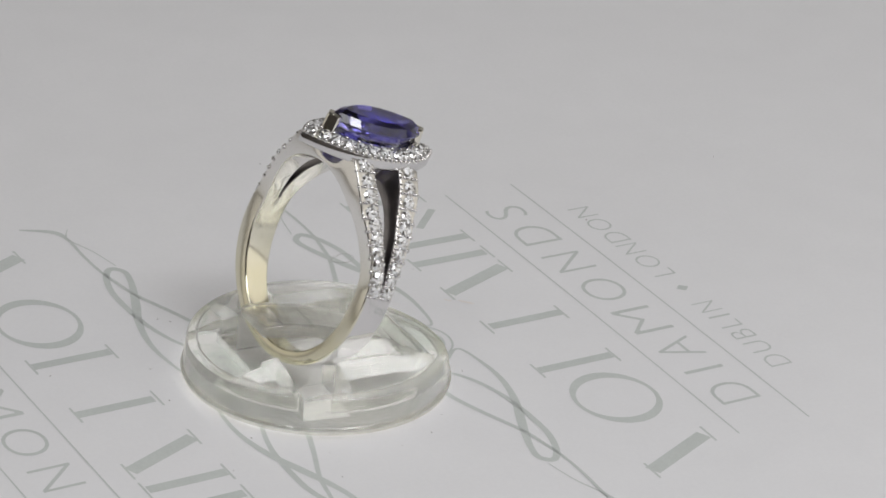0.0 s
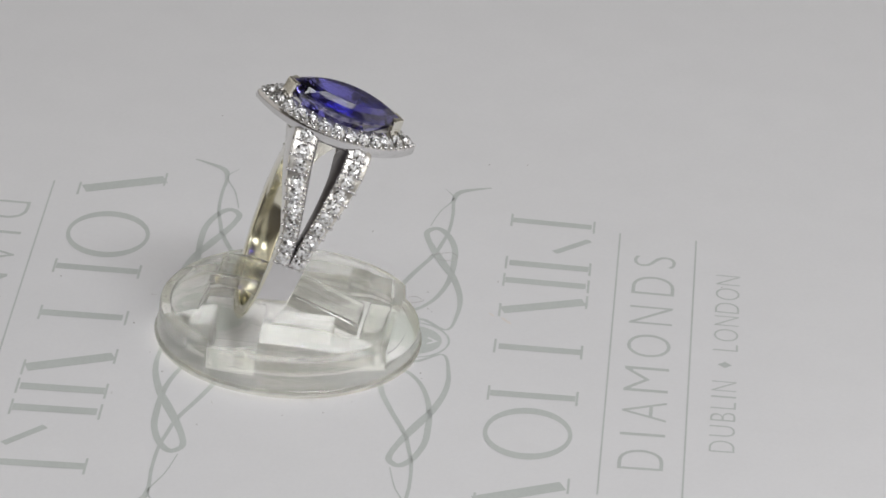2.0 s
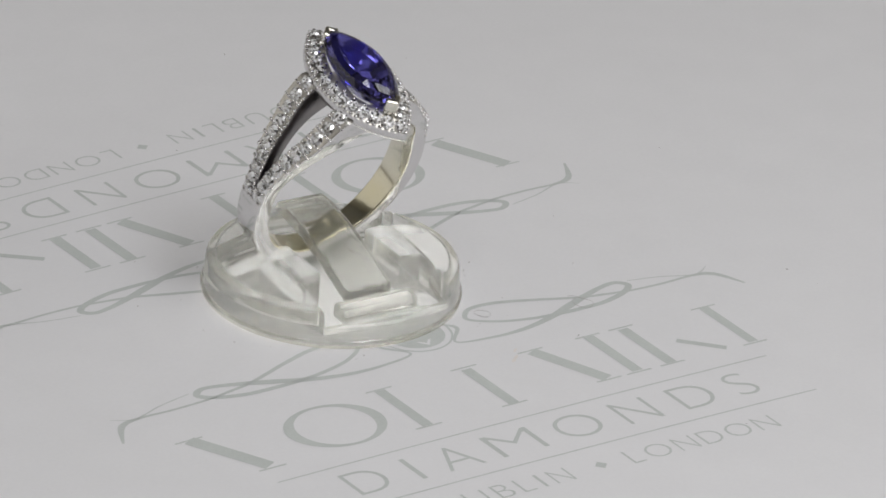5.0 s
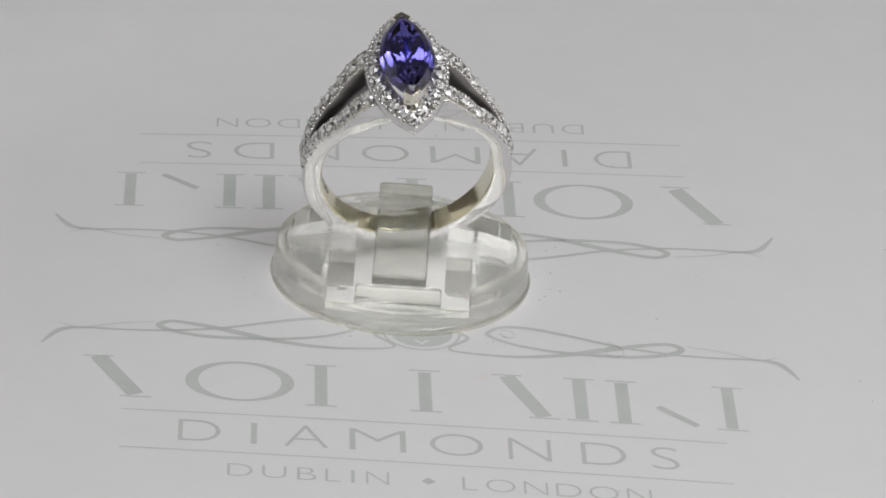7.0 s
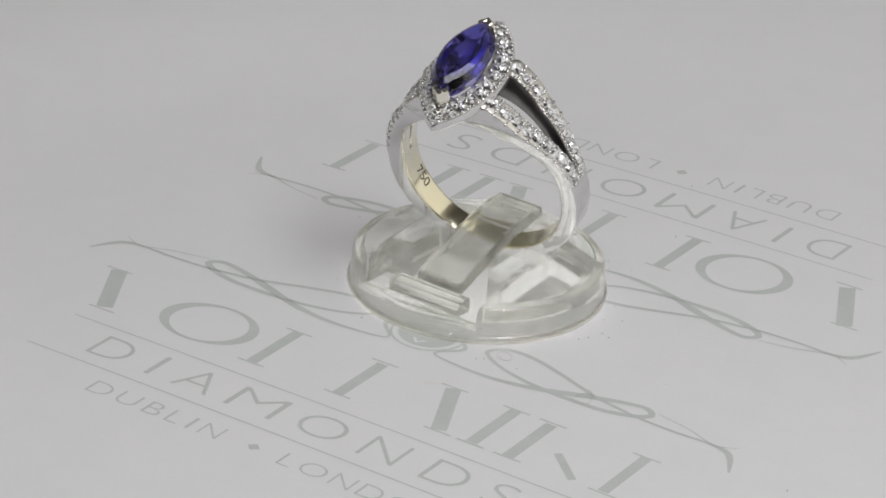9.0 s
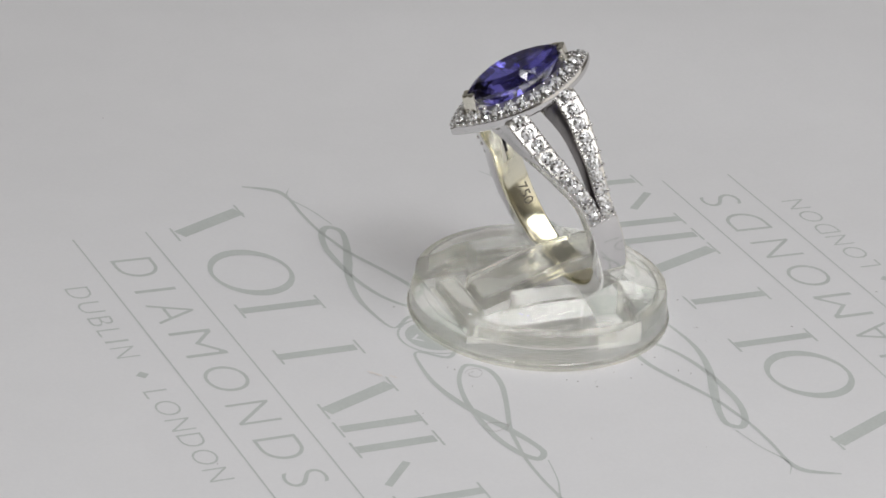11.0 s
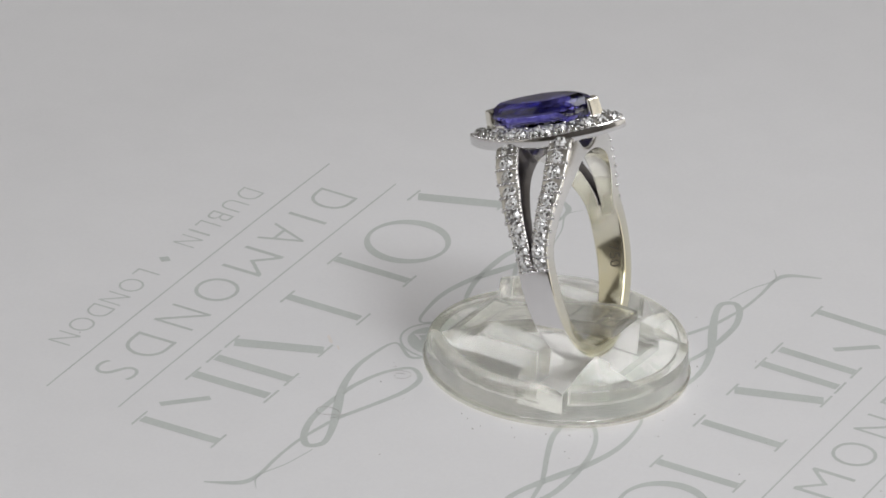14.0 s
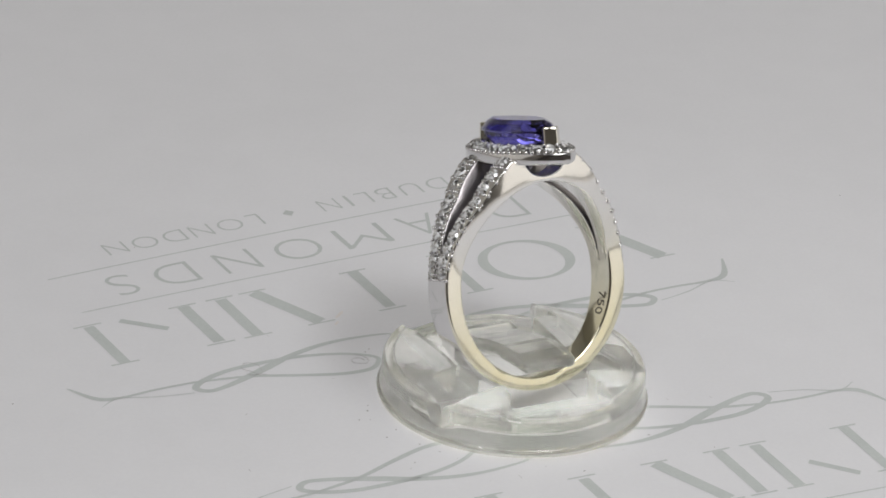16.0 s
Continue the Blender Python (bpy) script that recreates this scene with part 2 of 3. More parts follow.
def build_emblem(second):
    # name line, kept as plain bars and an oval of the printed sizes
    stems = [(-0.545, 0.195, -0.4785, 0.056, 0.029), (-0.1718, 0.193, -0.1718, 0.050, 0.0205), (0.0022, 0.189, 0.0022, 0.049, 0.021),
             (0.141, 0.192, 0.199, 0.052, 0.027), (0.2625, 0.193, 0.2625, 0.052, 0.022), (0.3336, 0.190, 0.3336, 0.050, 0.022),
             (0.5131, 0.194, 0.5131, 0.052, 0.020)]
    for s in stems:
        print_mesh("printed_bar", bar(*s), second, label="grey-green printed upright bar")
        for u, v in ((s[0], 0.1955), (s[2], 0.0475)):
            print_mesh("printed_bar", bar(u - 0.026, v, u + 0.026, v, 0.004, 2), second)
    print_mesh("printed_oval", oval(-0.307, 0.1225, 0.0905, 0.0735, 0.021, 0.007), second)
    print_mesh("printed_bar", bar(0.392, 0.113, 0.455, 0.053, 0.014), second)
    for v, ends in ((0.0, 0.5), (-0.1365, 0.5)):
        print_mesh("printed_rule", bar(-ends, v, ends, v, 0.0030, 30), second)
    for ch, u, wd in (("D", -0.371, 0.069), ("I", -0.282, 0.0095), ("A", -0.197, 0.072), ("M", -0.080, 0.092), ("O", 0.0491, 0.087),
                      ("N", 0.1694, 0.070), ("D", 0.291, 0.074), ("S", 0.392, 0.046)):
        glyph(ch, (u, -0.0655), wd, 0.0745, second)
    for ch, u, wd in (("D", -0.3035, 0.041), ("U", -0.2483, 0.039), ("B", -0.1962, 0.031), ("L", -0.1537, 0.025), ("I", -0.1219, 0.006),
                      ("N", -0.0820, 0.037), ("L", 0.0673, 0.025), ("O", 0.1168, 0.048), ("N", 0.1739, 0.039), ("D", 0.2272, 0.0415),
                      ("O", 0.2842, 0.048), ("N", 0.3418, 0.040)):
        glyph(ch, (u, -0.1965), wd, 0.042, second)
    print_mesh("printed_bullet", [[(-0.012, -0.1965), (0, -0.2085), (0.012, -0.1965), (0, -0.1845)]], second)
    for flip in (1.0, -1.0):
        print_mesh("printed_swash", ribbon(SWASH, flip), second, label="looping grey-green printed flourish")
        print_mesh("printed_hairline", ribbon(HAIR, flip), second)
    # the small round device between the flourishes
    disc = [(0.054 * math.cos(k * math.pi / 24), 0.340 + 0.054 * math.sin(k * math.pi / 24)) for k in range(48)]
    print_mesh("printed_roundel", [disc], second, label="solid grey-green printed roundel")
    ring_line = print_mesh("printed_ring", oval(0, 0.340, 0.068, 0.068, 0.004, 0.004), second)
    ring_line.location.z = 0.0002 * U
    for flip in (1, -1):
        notch = [(0.0, 0.2925), (flip * 0.0145, 0.3105), (flip * 0.0085, 0.3105), (0.0, 0.3005)]
        ob = print_mesh("blank_notch", [notch], second, PAPER, "unprinted white notch in the roundel")
        ob.location.z = 0.0003 * U


build_emblem(False)
build_emblem(True)

# ---- the clear stand ----
SX, SY, SZ = -0.0511, 0.2279, 0.0006
stand = tagged(new("ring_stand"), "clear acrylic round ring stand with a springy tongue", "display stand")


def lathe(profile, n=96):
    bm = bmesh.new()
    rings = []
    for r, z in profile:
        if r < 1e-6:
            rings.append([bm.verts.new((SX * U, SY * U, (SZ + z) * U))])
        else:
            rings.append([bm.verts.new(((SX + r * math.cos(2 * math.pi * i / n)) * U, (SY + r * math.sin(2 * math.pi * i / n)) * U, (SZ + z) * U))
                          for i in range(n)])
    for a, b in zip(rings, rings[1:]):
        for i in range(n):
            j = (i + 1) % n
            if len(a) == 1:
                bm.faces.new((a[0], b[i], b[j]))
            elif len(b) == 1:
                bm.faces.new((a[i], a[j], b[0]))
            else:
                bm.faces.new((a[i], a[j], b[j], b[i]))
    return bm


def dome(r):
    return 0.089 - 0.022 * max(0.0, (r - 0.10) / 0.1) ** 2


def build_body():
    """The moulded body: a tapered wall under a low dome, with the channel, the hoop's slot and the notches cut out of it."""
    lip = [(0.2222 + 0.0050 * math.cos(radians(k)), 0.0092 + 0.0050 * math.sin(radians(k))) for k in range(-90, 61, 15)]
    profile = [(0, 0.0042)] + lip + [(0.2238, 0.0145), (0.2228, 0.0160), (0.2222, 0.0200), (0.2210, 0.0400), (0.2196, 0.0580), (0.2185, 0.0612), (0.2165, 0.0634),
                                     (0.2140, 0.0645), (0.2050, 0.0660), (0.1960, 0.0690)]
    profile += [(0.19 - 0.01 * k, dome(0.19 - 0.01 * k)) for k in range(10)] + [(0.06, 0.089), (0, 0.089)]
    tmp = new("body", bpy.data.meshes.new("body"))
    bm = lathe(profile, 128)
    bmesh.ops.scale(bm, vec=(1 / U,) * 3, verts=bm.verts)
    bmesh.ops.translate(bm, vec=(-SX, -SY, -SZ), verts=bm.verts)
    bmesh.ops.recalc_face_normals(bm, faces=bm.faces)
    bm.to_mesh(tmp.data)
    bm.free()
    cuts = []
    for x0, x1, y0, y1, z in ((-0.079, 0.079, -0.10, 0.150, 0.020), (-0.190, 0.190, 0.027, 0.111, 0.023), (-0.1235, 0.1235, -0.3, -0.17, 0.036),
                              (-0.1225, 0.1225, -0.180, -0.088, 0.0215), (-0.1300, -0.1235, -0.12, 0.035, 0.030), (0.1235, 0.1300, -0.12, 0.035, 0.030),
                              (-0.089, 0.089, 0.14, 0.3, 0.061)):
        cut = new("cut", bpy.data.meshes.new("cut"))
        bm = box_bm(x0, x1, y0, y1, z, 0.2)
        bmesh.ops.recalc_face_normals(bm, faces=bm.faces)
        bm.to_mesh(cut.data)
        bm.free()
        mod = tmp.modifiers.new("cut", "BOOLEAN")
        mod.operation, mod.object, mod.solver = "DIFFERENCE", cut, "EXACT"
        cuts.append(cut)
    for r0, r1, z in ((0.2000, 0.2040, 0.034),):
        cut = new("cut", bpy.data.meshes.new("cut"))
        bm = lathe([(r0, z), (r1, z), (r1, 0.2), (r0, 0.2), (r0, z)], 128)
        bmesh.ops.scale(bm, vec=(1 / U,) * 3, verts=bm.verts)
        bmesh.ops.translate(bm, vec=(-SX, -SY, -SZ), verts=bm.verts)
        bmesh.ops.remove_doubles(bm, verts=bm.verts, dist=1e-5)
        bmesh.ops.recalc_face_normals(bm, faces=bm.faces)
        bm.to_mesh(cut.data)
        bm.free()
        mod = tmp.modifiers.new("cut", "BOOLEAN")
        mod.operation, mod.object, mod.solver = "DIFFERENCE", cut, "EXACT"
        cuts.append(cut)
    soft = tmp.modifiers.new("soft", "BEVEL")
    soft.width, soft.segments, soft.limit_method, soft.angle_limit = 0.0035, 3, "ANGLE", radians(50)
    bpy.context.view_layer.update()
    me = bpy.data.meshes.new_from_object(tmp.evaluated_get(bpy.context.evaluated_depsgraph_get()))
    for ob in [tmp, *cuts]:
        bpy.data.objects.remove(ob)
    bm = bmesh.new()
    bm.from_mesh(me)
    bpy.data.meshes.remove(me)
    bmesh.ops.translate(bm, vec=(SX, SY, SZ), verts=bm.verts)
    bmesh.ops.scale(bm, vec=(U,) * 3, verts=bm.verts)
    return part("body", bm, ACRYLIC, stand, "clear moulded round body with a channel cut across its dome", 28)


build_body()
# thin ring added below the body only to cast a contact shadow
part("contact_shadow_ring", lathe([(0.212, 0), (0.2235, 0), (0.2252, 0.0015), (0.2245, 0.0038), (0.212, 0.0038), (0.212, 0)]), SCUFFED, stand,
     "scuffed clear ring added under the base edge to cast a contact shadow", 28)


def build_tongue():
    """The springy tongue: rises from the front of the floor and reaches over the hoop."""
    line = [(-0.122, 0.0420), (-0.09, 0.054), (-0.03, 0.077), (0.03, 0.096), (0.085, 0.106), (0.124, 0.109)]
    bm = bmesh.new()
    rows = []
    for i, (y, z) in enumerate(line):
        thick = 0.026 if i < len(line) - 1 else 0.020
        row = []
        for x, dz in ((-0.047, -thick / 2), (0.047, -thick / 2), (0.047, thick / 2), (-0.047, thick / 2)):
            row.append(bm.verts.new(((SX + x) * U, (SY + y) * U, (SZ + z + 0.006 + dz) * U)))
        rows.append(row)
    for a, b in zip(rows, rows[1:]):
        for i in range(4):
            bm.faces.new((a[i], a[(i + 1) % 4], b[(i + 1) % 4], b[i]))
    bm.faces.new(rows[0])
    bm.faces.new(rows[-1])
    bmesh.ops.recalc_face_normals(bm, faces=bm.faces)
    long_edges = [e for e in bm.edges if e.calc_face_angle(0) > 0.8]
    bmesh.ops.bevel(bm, geom=long_edges, offset=0.007 * U, segments=3, profile=0.5, affect="EDGES")
    return part("tongue", bm, ACRYLIC, stand, "clear tongue that grips the hoop")


build_tongue()
for y0, y1, top in ((-0.1655, -0.1275, 0.050), (-0.1755, -0.1665, 0.033)):
    bm = box_bm(SX - 0.0745, SX + 0.0745, SY + y0, SY + y1, SZ + 0.022, SZ + top, 0.0055 if top > 0.04 else 0.003)
    bmesh.ops.scale(bm, vec=(U,) * 3, verts=bm.verts)
    part("tongue_root", bm, ACRYLIC, stand, "clear stepped block at the root of the tongue", 40)
# of the stand only the added ring casts a shadow
for ob in stand.children:
    ob.visible_shadow = ob.name.startswith("contact_shadow_ring")

# ---- the ring ----
ring = tagged(new("ring"), "white gold halo ring with a blue marquise stone and pave diamonds", "ring")
RING = Matrix(((0.98761, -0.15190, -0.03950, -0.0544 * U), (0.12890, 0.92855, -0.34810, 0.2436 * U), (0.08956, 0.33870, 0.93662, 0.2133 * U), (0, 0, 0, 1)))
PAVE_END = radians(9)


def ring_bm(bm):
    bmesh.ops.transform(bm, matrix=RING, verts=bm.verts)
    return bm


def inner(phi):
    """Inner radius of the hoop: a little taller than wide."""
    up = math.sin(phi)
    return 0.149 + (0.0245 if up > 0 else 0.004) * up * up


def outer(phi):
    """Outer radius of the hoop at an angle up from its side."""
    p = math.degrees(math.asin(min(1, abs(math.sin(phi))))) if math.sin(phi) > 0 else 0.0
    if math.sin(phi) <= 0:
        return 0.181 - 0.006 * math.sin(phi) ** 2
    keys = [(0, .181), (9, .1815), (30, .1845), (52, .192), (72, .222)]
    if p <= 72:
        for (a, ra), (b, rb) in zip(keys, keys[1:]):
            if a <= p <= b:
                return ra + (rb - ra) * (p - a) / (b - a)
    top = 0.213 / math.sin(phi)
    for _ in range(5):
        # half-moon cut under the setting
        bb = top * abs(math.cos(phi)) / 0.041
        top = (0.213 - 0.029 * math.sqrt(max(0.0, 1 - bb * bb))) / math.sin(phi)
    return top


def split(phi):
    """Middle and half width of one strand, along the finger."""
    p = math.degrees(math.asin(min(1, max(0, math.sin(phi)))))
    k = max(0, (p - 11) / 55)
    k = k * k / 0.6 if k < 0.3 else k - 0.15
    k = k if k < 0.7 else 1 - 0.3 * math.exp((0.7 - k) / 0.3)
    q = min(1, max(0, (p - 55) / 35))
    q = q * q * (3 - 2 * q)
    return 0.0137 + 0.0410 * k - 0.004 * q, 0.0137 + 0.0086 * k - 0.001 * q


def sweep(rows):
    """Joins cross sections into a closed bar. rows: lists of (b, a, w)."""
    bm = bmesh.new()
    made = [[bm.verts.new((b * U, a * U, w * U)) for b, a, w in row] for row in rows]
    n = len(made[0])
    for r0, r1 in zip(made, made[1:]):
        for i in range(n):
            bm.faces.new((r0[i], r0[(i + 1) % n], r1[(i + 1) % n], r1[i]))
    bm.faces.new(made[0])
    bm.faces.new(made[-1])
    return bm


def section(phi, a0, a1, r0, r1, ch):
    """A hoop section: a rectangle with rounded corners of radius ch and barely domed faces."""
    m, h, rm, g = (a0 + a1) / 2, (a1 - a0) / 2, (r0 + r1) / 2, (r1 - r0) / 2
    pts = []
    for quarter, (sa, sr) in enumerate(((1, 1), (-1, 1), (-1, -1), (1, -1))):
        face = ((h + 0.0005, 0), (0, g + 0.0003), (-h - 0.0005, 0), (0, -g - 0.0003))[quarter]
        pts.append((m + face[0], rm + face[1]))
        for k in range(5):
            t = math.pi / 2 * (quarter + k / 4)
            pts.append((m + sa * (h - ch) + ch * math.cos(t), rm + sr * (g - ch) + ch * math.sin(t)))
    return [(r * math.cos(phi), a, r * math.sin(phi)) for a, r in pts]


def build_hoop():
    rows = []
    for i in range(97):
        phi = PAVE_END - (math.pi + 2 * PAVE_END) * i / 96
        low = max(0.0, -math.sin(phi))
        hw = 0.0274 - 0.0042 * low * low * (3 - 2 * low)
        rows.append(section(phi, -hw, hw, inner(phi), outer(phi), 0.004))
    hoop = part("hoop", ring_bm(sweep(rows)), GOLD, ring, "polished white gold hoop with a yellow tint inside", 50)
    hoop.data.materials.append(YELLOWED_GOLD)
    back = RING.inverted()
    for f in hoop.data.polygons:
        c, nrm = back @ f.center, back.to_3x3() @ f.normal
        if nrm.y > 0.55 or nrm.x * c.x + nrm.z * c.z < -0.3 * math.hypot(c.x, c.z):
            f.material_index = 1
    for sgn in (-1, 1):
        rows = []
        for i in range(121):
            phi = PAVE_END + (math.pi - 2 * PAVE_END) * i / 120
            mid, hw = split(phi)
            lo, hi = sorted((sgn * (mid - hw), sgn * (mid + hw)))
            r0, r1, row = inner(phi), outer(phi), []
            for b, a, w in section(phi, lo, hi, r0, r1, 0.004):
                # the walls of the split lean together towards the finger
                deep = min(1, max(0, (r1 - math.hypot(b, w)) / (r1 - r0)))
                near = min(1, max(0, (mid + hw - abs(a)) / (2 * hw)))
                row.append((b, a - sgn * max(0, mid - hw) * 0.45 * deep * near, w))
            rows.append(row)
        arm = part("split_shoulder", ring_bm(sweep(rows)), GOLD, ring, "polished white gold arched split shoulder with inner wall in painted shade", 50)
        # the walls inside the split carry their shade as a darker gold
        arm.data.materials.append(SPLIT_SHADE)
        arm.data.materials.append(PAVE_BED)
        arm.data.materials.append(YELLOWED_GOLD)
        back = RING.inverted()
        for f in arm.data.polygons:
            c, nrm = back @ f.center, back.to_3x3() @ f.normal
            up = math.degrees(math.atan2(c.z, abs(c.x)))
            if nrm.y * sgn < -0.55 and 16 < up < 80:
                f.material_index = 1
            elif nrm.x * c.x + nrm.z * c.z > 0.6 * math.hypot(c.x, c.z):
                f.material_index = 2
            elif sgn > 0 and nrm.y > 0.55 or nrm.x * c.x + nrm.z * c.z < -0.3 * math.hypot(c.x, c.z):
                f.material_index = 3
        yield arm


def marquise(half_l, half_w, n):
    """Plan of a marquise, its points along the finger: n points, tips included."""
    rad = (half_l ** 2 + half_w ** 2) / (2 * half_w)
    half = math.asin(half_l / rad)
    out = []
    for side in (1, -1):
        for i in range(n // 2):
            k = -half + 2 * half * i / (n // 2)
            out.append((side * (rad * math.cos(k) - rad + half_w), side * rad * math.sin(k)))
    return out


def plate_bm(outer_plan, inner_plan, levels, inner_top):
    """A flat band between two plans; levels: (height, outer shrink)."""
    bm = bmesh.new()
    n = len(outer_plan)
    loops = []
    for z, k in levels:
        loops.append([bm.verts.new((x * k * U, y * k * U, z * U)) for x, y in outer_plan])
    for z in (inner_top, levels[0][0]):
        loops.append([bm.verts.new((x * U, y * U, z * U)) for x, y in inner_plan])
    for a, b in zip(loops, loops[1:] + loops[:1]):
        for i in range(n):
            bm.faces.new((a[i], a[(i + 1) % n], b[(i + 1) % n], b[i]))
    return bm


def brilliant(name, seed, n=8):
    """A round brilliant of radius 1 about its girdle: faceted table, star, kite and girdle facets, pavilion mains and halves."""
    verts, faces = [], []
    ringed = lambda r, z, count, shift: [(r * math.cos(2 * math.pi * (i + shift) / count), r * math.sin(2 * math.pi * (i + shift) / count), z) for i in range(count)]
    verts += ringed(0.56, 0.38, n, 0)
    verts += ringed(0.80, 0.24, n, 0.5)
    verts += ringed(1.0, 0.04, 2 * n, 0)
    verts += ringed(0.42, -0.52, n, 0.5)
    verts.append((0, 0, -0.86))
    verts += ringed(0.30, 0.33, n, 0.5)
    verts.append((0, 0, 0.40))
    for i in range(n):
        j = (i + 1) % n
        k0, k1 = n + i, n + j
        g0, g1, g2 = 2 * n + 2 * i, 2 * n + 2 * i + 1, 2 * n + (2 * i + 2) % (2 * n)
        p0, p1 = 4 * n + i, 4 * n + j
        s0, s1 = 5 * n + 1 + i, 5 * n + 1 + j
        faces += [(i, j, k0), (j, k1, g2, k0), (k0, g0, g1), (k0, g1, g2), (g0, p0, g1), (g1, p0, g2), (p0, p1, g2), (p0, 5 * n, p1),
                  (i, j, s0), (j, s1, s0), (s0, s1, 6 * n + 1)]
    me = bpy.data.meshes.new(name)
    me.from_pydata(verts, [], faces)
    bm = bmesh.new()
    bm.from_mesh(me)
    bmesh.ops.triangulate(bm, faces=bm.faces[:])
    bmesh.ops.recalc_face_normals(bm, faces=bm.faces)
    bm.to_mesh(me)
    bm.free()
    me.materials.append(DIAMOND)
    me.materials.append(GLINT_MIRROR)
    me.materials.append(GLINT_WHITE)
    pick = random.Random(seed)
    # sparkle painted in: mirror pavilion, crown facets clear, mirror or white at random
    for f in me.polygons:
        f.material_index = 1 if f.center.z < -0.1 else pick.choice((0, 0, 1, 2, 2))
    return me


STONES = [brilliant("diamond", k) for k in range(6)]
BEADS = []


def stone(parent, place, normal, radius, spin):
    """A diamond at a place of the ring's own space (rule lengths)."""
    q = Vector(normal).to_track_quat("Z", "Y").to_matrix().to_4x4()
    ob = new("diamond", rng.choice(STONES))
    ob.parent = parent
    ob.matrix_basis = RING @ Matrix.Translation(Vector(place) * U) @ q @ Matrix.Rotation(spin, 4, "Z") @ Matrix.Scale(radius * U, 4)
    return ob


def bead(place, radius):
    BEADS.append((Vector(place), radius))


rng = random.Random(5)
shoulders = list(build_hoop())
for sgn, arm in zip((-1, 1), shoulders):
    for flip in (1, -1):
        # ten stones, 1.2 mm apart, along the outer face of the arm
        first, last, count = PAVE_END + radians(3.2), radians(71.6), 10
        step = (last - first) / (count - 1) * 0.196
        for k in range(count):
            phi = first + (last - first) * k / (count - 1)
            r = outer(phi)
            mid, hw = split(phi)
            d = 0.01
            r2 = outer(phi - d)
            tangent = Vector(((r * math.cos(phi) - r2 * math.cos(phi - d)), 0, (r * math.sin(phi) - r2 * math.sin(phi - d)))).normalized()
            nrm = Vector((tangent.z, 0, -tangent.x))
            at = Vector((r * math.cos(phi), sgn * mid, r * math.sin(phi)))
            mirror = lambda v: Vector((flip * v.x, v.y, v.z))
            stone(arm, mirror(at + nrm * 0.0008), mirror(nrm) + Vector((rng.gauss(0, .09), sgn * 0.10 + rng.gauss(0, .09), rng.gauss(0, .09))), 0.0120 + 0.06 * (hw - 0.0137), rng.uniform(0, 3))
            for side in (-1, 1):
                for along in (-0.5, -0.17, 0.17):
                    bead(mirror(at + tangent * step * along + Vector((0, side * (hw - 0.0030), 0)) + nrm * (-0.0006 if side != sgn else -0.0030)), 0.0034 if along == -0.5 else 0.0028)
            for side in (-1, 1):
                bead(mirror(at - tangent * step * 0.5 + Vector((0, side * 0.0062, 0)) + nrm * 0.0010), 0.0032)
                if hw > 0.0160:
                    bead(mirror(at - tangent * step * 0.5 + Vector((0, side * 0.0118, 0)) + nrm * 0.0004), 0.0031)
# setting
OUT, HOLE = marquise(0.141, 0.071, 64), marquise(0.094, 0.038, 64)
halo = part("halo", ring_bm(plate_bm(OUT, HOLE, [(0.2055, 0.95), (0.2075, 0.985), (0.211, 1.0), (0.2205, 1.0), (0.2235, 0.985)], 0.2345)), GOLD, ring,
            "white gold marquise halo plate", 28)
halo.data.materials.append(PAVE_BED)
for f in halo.data.polygons:
    if (RING.inverted().to_3x3() @ f.normal).z > 0.6:
        f.material_index = 1


def along(plan, spacing, start=0.0):
    """Evenly spaced places on a closed plan."""
    pts = [Vector((*p, 0)) for p in plan]
    lens = [(pts[(i + 1) % len(pts)] - pts[i]).length for i in range(len(pts))]
    total = sum(lens)
    count = round(total / spacing)
    out = []
    for k in range(count):
        s = (start + k) * total / count % total
        for i, ln in enumerate(lens):
            if s <= ln:
                out.append(pts[i].lerp(pts[(i + 1) % len(pts)], s / ln))
                break
            s -= ln
    return out


for p in along(marquise(0.1215, 0.0565, 64), 0.0226):
    out = Vector((p.x / 0.0555, p.y / 0.119 * 0.6, 0)).normalized() * 0.42
    stone(halo, (p.x, p.y, 0.2310), (out.x + rng.gauss(0, .09), out.y + rng.gauss(0, .09), 1), 0.0116, rng.uniform(0, 3))
for s in (-1, 1):
    stone(halo, (0, s * 0.1305, 0.2275), (0, s * 0.4, 1), 0.0066, 0.3)
for p in along(marquise(0.1365, 0.068, 64), 0.0111):
    bead((p.x, p.y, 0.2255), 0.0040)
for p in along(marquise(0.1045, 0.0445, 64), 0.0222, 0.5):
    bead((p.x, p.y, 0.2355), 0.0036)
for p in along(marquise(0.129, 0.0615, 64), 0.0226, 0.5):
    bead((p.x, p.y, 0.2305), 0.0037)


